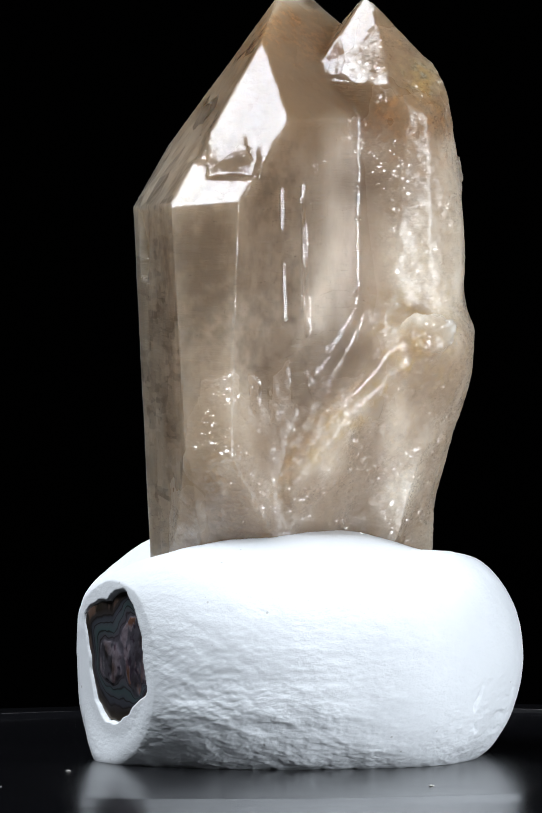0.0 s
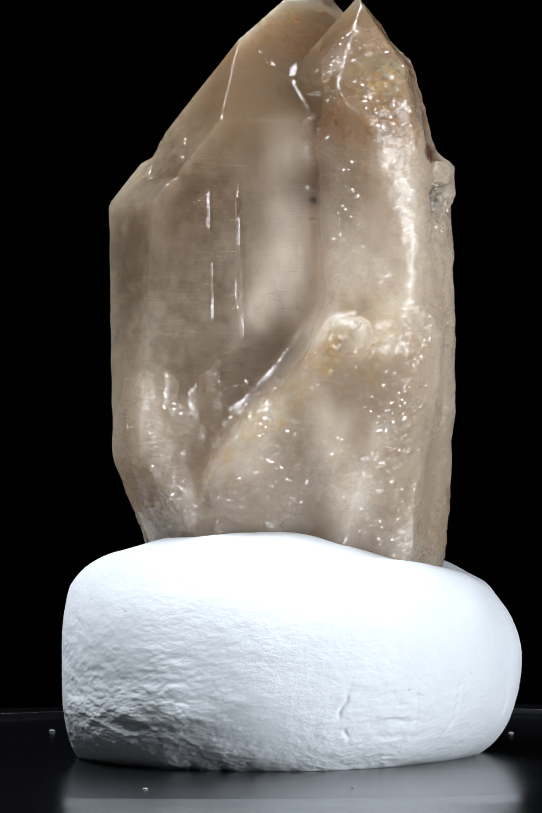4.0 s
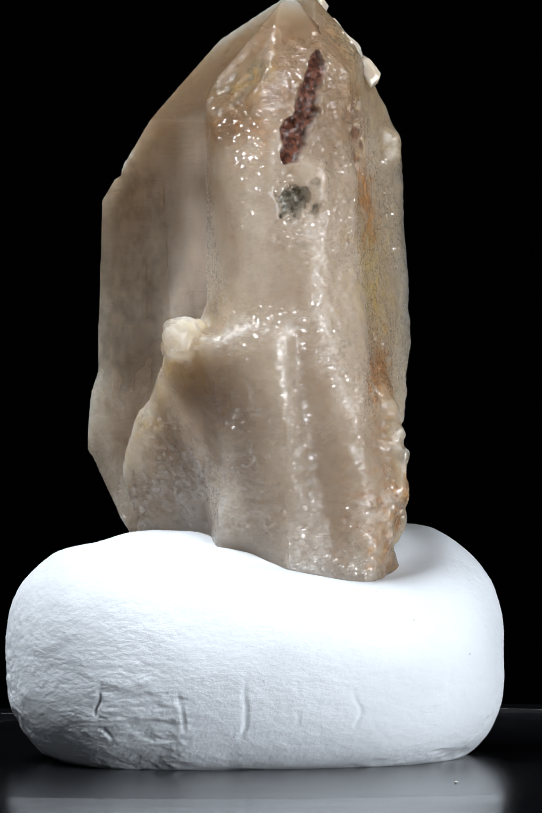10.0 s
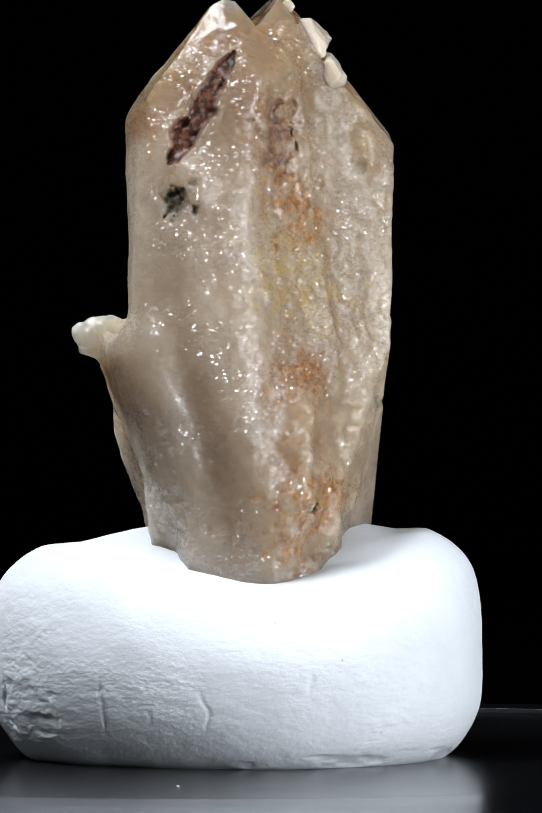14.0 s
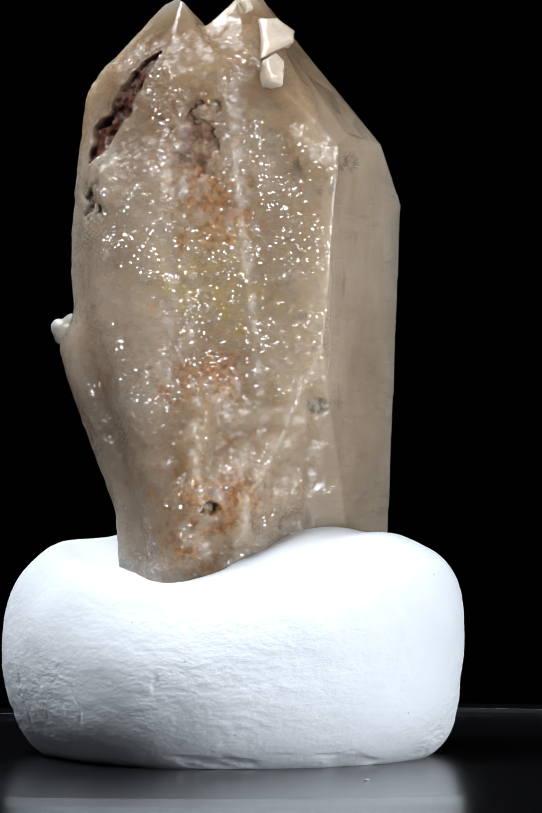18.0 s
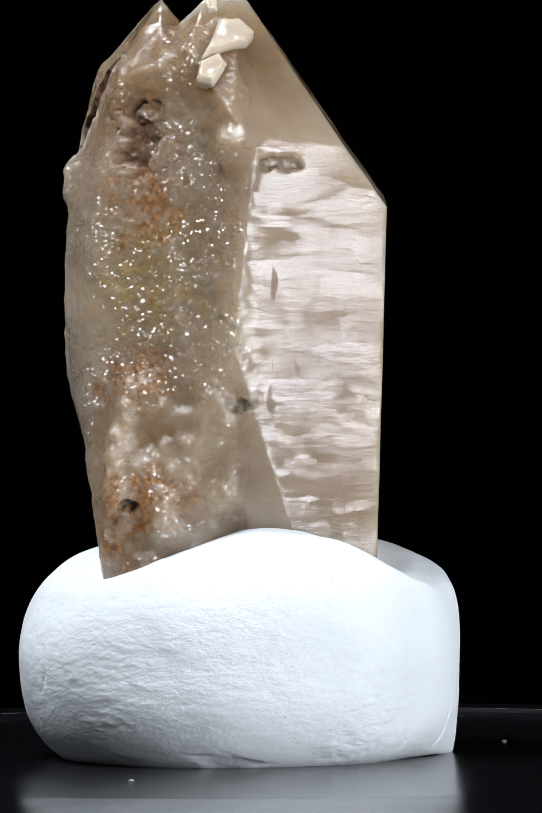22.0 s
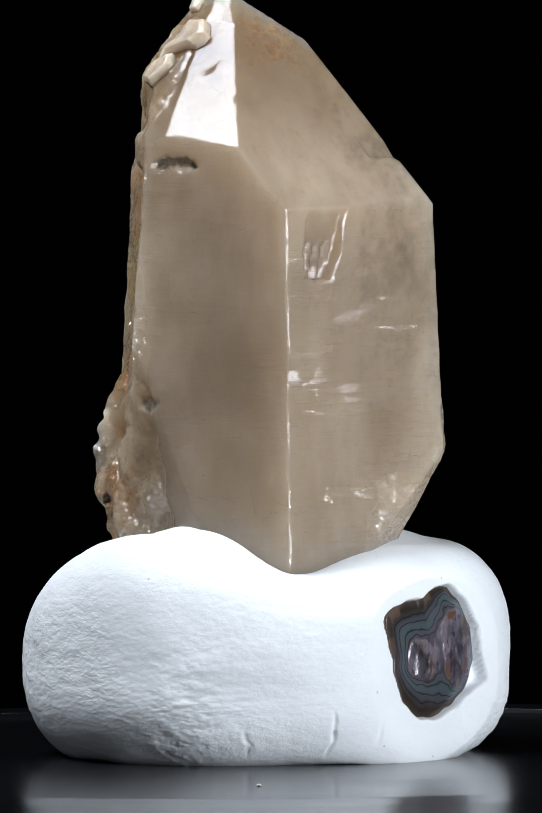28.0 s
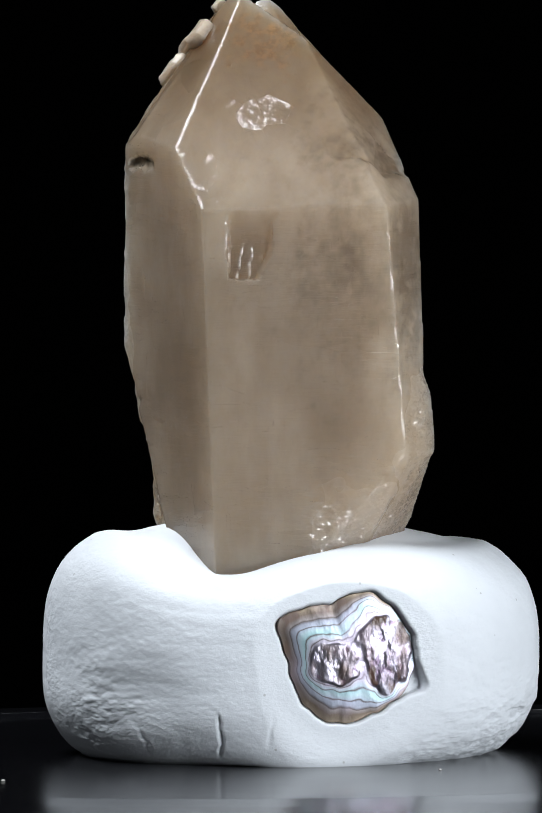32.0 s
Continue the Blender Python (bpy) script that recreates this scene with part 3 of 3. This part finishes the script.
def field(x, y, z):
    f = None
    back = (step(x + 0.5 * y, 0.24, 0.34) * step(z, 1.30, 1.12)).astype(np.float32)
    worn = {0.010: np.float32(0.002) + np.float32(0.024) * back, 0.030: np.float32(0.034), 0.014: np.float32(0.016)}
    for planes, centre, k in BODIES:
        v = body_field(planes, centre, x, y, z, worn.get(k))
        f = v if f is None else joint(f, v, np.float32(k) + np.float32(0.03) * step(y, 0.08, 0.14).astype(np.float32))
    for (ax, ay, az), wide, tall, k in NUBS:
        d = (((x - ax) / wide) ** 4 + ((y - ay) / wide) ** 4 + ((z - az) / tall) ** 4) ** np.float32(0.25)
        f = joint(f, (d - 1) * np.float32(min(wide, tall)), np.float32(k))
    return np.maximum(f, np.float32(0.29) - z)


def crystal_body(cell=0.0046):
    """The whole stone as one skin: cells cut by the surface get a point each, and neighbours are joined."""
    gx, gy, gz = (np.arange(lo, hi, cell, dtype=np.float32) for lo, hi in ((-0.36, 0.52), (-0.44, 0.36), (0.27, 1.50)))
    F = np.empty((len(gx), len(gy), len(gz)), np.float32)
    for k in range(0, len(gz), 16):
        F[:, :, k:k + 16] = field(gx[:, None, None], gy[None, :, None], gz[None, None, k:k + 16])
    gap = np.abs(F)
    near = gap < 0.019
    for (x0, x1), (y0, y1), (z0, z1) in (((0.14, 0.42), (-0.10, 0.26), (0.98, 1.42)), ((0.15, 0.30), (0.15, 0.36), (0.44, 0.52)), ((-0.15, 0.0), (0.15, 0.30), (1.08, 1.18))):
        box = np.s_[np.searchsorted(gx, x0):np.searchsorted(gx, x1), np.searchsorted(gy, y0):np.searchsorted(gy, y1), np.searchsorted(gz, z0):np.searchsorted(gz, z1)]
        near[box] |= gap[box] < 0.05
    i, j, k = np.nonzero(near)
    F[near] -= relief(gx[i].astype(float), gy[j].astype(float), gz[k].astype(float)).astype(np.float32)
    S = F < 0
    n = S[:-1, :-1, :-1].astype(np.int8)
    cells = [(dx, dy, dz) for dx in (0, 1) for dy in (0, 1) for dz in (0, 1)]
    count = np.zeros_like(n)
    for dx, dy, dz in cells:
        count += S[dx:S.shape[0] - 1 + dx, dy:S.shape[1] - 1 + dy, dz:S.shape[2] - 1 + dz]
    active = (count > 0) & (count < 8)
    ids = np.full(active.shape, -1, np.int32)
    ai, aj, ak = np.nonzero(active)
    ids[ai, aj, ak] = np.arange(len(ai))
    total, hits = np.zeros((len(ai), 3)), np.zeros(len(ai))
    for c in cells:
        for axis in range(3):
            if c[axis]:
                continue
            d = list(c)
            d[axis] = 1
            f0, f1 = F[ai + c[0], aj + c[1], ak + c[2]], F[ai + d[0], aj + d[1], ak + d[2]]
            cut = (f0 < 0) != (f1 < 0)
            t = np.where(cut, f0 / np.where(cut, f0 - f1, 1), 0)
            for m in range(3):
                total[:, m] += np.where(cut, c[m] + (t if m == axis else 0), 0)
            hits += cut
    pts = total / hits[:, None]
    pts = np.stack([gx[0] + (ai + pts[:, 0]) * cell, gy[0] + (aj + pts[:, 1]) * cell, gz[0] + (ak + pts[:, 2]) * cell], 1)
    quads = []
    for axis in range(3):
        lo, hi = [slice(1, -1)] * 3, [slice(1, -1)] * 3
        lo[axis], hi[axis] = slice(0, -1), slice(1, None)
        s0, s1 = S[tuple(lo)], S[tuple(hi)]
        p = np.stack(np.nonzero(s0 != s1), 1)
        q = p + 1
        q[:, axis] -= 1
        u, v = (axis + 1) % 3, (axis + 2) % 3
        ring = []
        for du, dv in ((-1, -1), (0, -1), (0, 0), (-1, 0)):
            w = q.copy()
            w[:, u] += du
            w[:, v] += dv
            ring.append(ids[w[:, 0], w[:, 1], w[:, 2]])
        ring = np.stack(ring, 1)
        flip = ~s0[tuple(p.T)]
        ring[flip] = ring[flip][:, ::-1]
        quads.append(ring)
    quads = np.concatenate(quads)
    x, y, z = pts.T
    a, rough = mark(x, y, z)
    fin = fractal(x, y, z, 0.022, 3, 3)
    slit, pit, scar, lens, hole, spot, crust = scars(x, y, z)
    rust = 0
    for at, size, much in (((0.18, 0.205, 1.04), (0.085, 0.075), 1.4), ((0.215, 0.20, 0.73), (0.085, 0.055), 1.1), ((0.17, 0.22, 0.75), (0.05, 0.04), 0.9), ((0.20, 0.22, 0.49), (0.10, 0.060), 1.5), ((0.23, 0.21, 0.39), (0.08, 0.05), 1.1),
                           ((0.20, 0.17, 1.15), (0.08, 0.13), 0.7), ((0.22, 0.20, 0.60), (0.10, 0.25), 0.45), ((0.31, -0.03, 1.22), (0.10, 0.10), 0.35), ((0.12, 0.04, 1.36), (0.12, 0.07), 0.45), ((0.25, -0.05, 1.20), (0.10, 0.06), 0.5), ((-0.02, -0.02, 1.38), (0.07, 0.07), 0.8)):
        rust = rust + much * stain(x, y, z, at, size)
    rust = 0.60 * rust + 0.15 * along(x, y, z, (0.02, -0.28, 0.53), (0.30, -0.2, 0.81), 0.05)
    dark = 0.9 * pit + 0.5 * lens + 0.9 * hole + 0.8 * spot + crust * step(fin, 0.1, 0.7) + blob(x, y, z, (-0.062, -0.244, 0.428), (0.008, 0.008))
    dark += 0.5 * along(x, y, z, (0.06, 0.25, 1.12), (0.05, 0.25, 0.78), 0.03) * step(fin, 0.2, 0.7)
    dark += 0.30 * rough * step(fractal(x, y, z, 0.035, 3, 301), 0.50, 0.85) * (a < 112)
    red = np.clip(slit + 0.7 * scar * step(fin, -0.4, 0.4), 0, 1)
    me = bpy.data.meshes.new("crystal_body")
    me.vertices.add(len(pts))
    me.vertices.foreach_set("co", (pts * 0.1).astype(np.float32).ravel())
    me.loops.add(quads.size)
    me.loops.foreach_set("vertex_index", quads.astype(np.int32).ravel())
    me.polygons.add(len(quads))
    me.polygons.foreach_set("loop_start", (np.arange(len(quads)) * 4).astype(np.int32))
    me.update(calc_edges=True)
    me.validate()
    me.polygons.foreach_set("use_smooth", np.ones(len(me.polygons), bool))
    me.set_sharp_from_angle(angle=radians(22))
    layer = me.attributes.new("zone", "FLOAT_COLOR", "POINT")
    layer.data.foreach_set("color", np.clip(np.stack([rough, rust, dark, red], 1), 0, 1).astype(np.float32).ravel())
    # milky veils inside, clear windows, ochre films
    cloud = step(fractal(x, y, z * 0.7, 0.17, 4, 201), -0.45, 0.75)
    front = step(a, 240, 268) * step(a, 352, 330)
    low = step(z + 0.06 * (cloud - 0.5), 1.02, 0.88) * step(z, 0.42, 0.52)
    flank = step(a, 284, 300) * step(a, 360, 340) * step(z, 0.84, 0.92) * step(z, 1.24, 1.14)
    veil = 0.41 + 0.16 * (cloud - 0.5) + front * (-0.22 + low * (0.10 + 0.85 * cloud)) + 0.35 * flank * (0.4 + cloud) - 0.37 * step(z, 1.08, 1.36)
    side = step((a + 100) % 360, 0, 40) * step((a + 100) % 360, 125, 95) * step(z, 1.12, 0.96)
    veil = np.clip(veil - 0.14 * rough + 0.20 * side, 0, 1)
    window = stain(x, y, z, (-0.12, -0.28, 0.97), (0.20, 0.24)) * (1 - rough)
    ochre = 0.8 * stain(x, y, z, (0.20, 0.20, 0.93), (0.12, 0.12)) + 0.20 * rough * step(a, 112, 96) * (a < 180) * step(a, 20, 45) + 0.5 * along(x, y, z, (0.02, -0.28, 0.53), (0.30, -0.2, 0.81), 0.055) * step(fin, -0.5, 0.5) + 0.5 * stain(x, y, z, (0.28, -0.10, 0.80), (0.09, 0.09)) + 0.6 * crust + 0.10 * step(a, 100, 130) * step(a, 262, 240)
    layer = me.attributes.new("inside", "FLOAT_COLOR", "POINT")
    layer.data.foreach_set("color", np.clip(np.stack([veil, window, ochre, veil], 1), 0, 1).astype(np.float32).ravel())
    me.materials.append(QUARTZ)
    ob = new("crystal_body", me)
    ob.parent = crystal
    return tagged(ob, "smoky milky stone with two points, striated faces and a rough stained back")


crystal_body()


def shard(at, az, rise, outline, thick, seed):
    """A flat broken plate lying on a face; its outline (across, up) in decimetres."""
    az, rise = radians(az), radians(rise)
    out = Vector((math.cos(rise) * math.cos(az), math.cos(rise) * math.sin(az), math.sin(rise)))
    side = Vector((-math.sin(az), math.cos(az), 0))
    up = out.cross(side)
    rng = random.Random(seed)
    bm = bmesh.new()
    rings = []
    for lift, grow in ((-0.012, 1.0), (thick * 0.45, 1.0), (thick, 0.78)):
        rings.append([bm.verts.new((Vector(at) + side * (-u * grow) + up * (w * grow) + out * (lift * (1 + (0.5 * rng.random() if lift > 0 else 0)))) * 0.1) for u, w in outline])
    k = len(outline)
    for a, b in zip(rings, rings[1:]):
        for i in range(k):
            bm.faces.new((a[i], b[i], b[(i + 1) % k], a[(i + 1) % k]))
    bm.faces.new(rings[0])
    middle = bm.verts.new((Vector(at) + out * thick * 1.25) * 0.1)
    for i in range(k):
        bm.faces.new((rings[-1][(i + 1) % k], rings[-1][i], middle))
    bmesh.ops.recalc_face_normals(bm, faces=list(bm.faces))
    bmesh.ops.bevel(bm, geom=list(bm.edges), offset=0.00012, segments=1, affect="EDGES")
    bmesh.ops.subdivide_edges(bm, edges=[e for e in bm.edges if e.calc_length() > 0.0008], cuts=3, use_grid_fill=True)
    bmesh.ops.triangulate(bm, faces=[f for f in bm.faces if len(f.verts) > 4])
    for v in bm.verts:
        v.co += noise.noise_vector(v.co * 900) * 0.00022 + noise.noise_vector(v.co * 300) * 0.0003
    for f in bm.faces:
        f.smooth = True
    layer, veil = bm.verts.layers.float_color.new("zone"), bm.verts.layers.float_color.new("inside")
    for v in bm.verts:
        v[layer], v[veil] = (0.30, 0.0, 0.0, 0.0), (0.72, 0.0, 0.0, 0.0)
    return part("flake", bm, MILKY, crystal, "frosted white shard near the tip")


shard((0.034, 0.139, 1.372), 103, 37, ((0.020, 0.044), (-0.020, 0.040), (-0.045, 0.010), (-0.030, -0.018), (0.020, -0.034), (0.056, -0.050), (0.034, 0.000)), 0.014, 1)
shard((0.062, 0.190, 1.308), 103, 37, ((0.018, 0.018), (-0.018, 0.040), (-0.032, 0.015), (-0.006, -0.038), (0.026, -0.024)), 0.014, 2)
shard((0.080, 0.104, 1.432), 103, 37, ((0.012, 0.010), (-0.012, 0.016), (-0.014, -0.008), (0.006, -0.014)), 0.010, 3)

# ---- small things ----
for k, (ax, ay, size) in enumerate(((-0.38, -0.41, 0.00035), (0.30, -0.87, 0.0004), (-0.75, 0.35, 0.0005), (0.62, -0.66, 0.0003), (0.1, 0.72, 0.0004), (-0.5, -0.8, 0.0003), (0.8, 0.3, 0.0004))):
    bm = bmesh.new()
    bmesh.ops.create_icosphere(bm, subdivisions=1, radius=size, matrix=Matrix.Translation((ax * 0.1, ay * 0.1, size * 0.4)) @ Matrix.Diagonal((1.6, 1, 0.5, 1)))
    part("dust_speck", bm, DUST, turntable, "pale speck of dust")


def motions():
    for thing, base in ((turntable, -0.0011), (stand, 0), (crystal, 0)):
        walk(thing, [(t, pose(0, 0, base, rz=a)) for t, a in TURN])


motions()
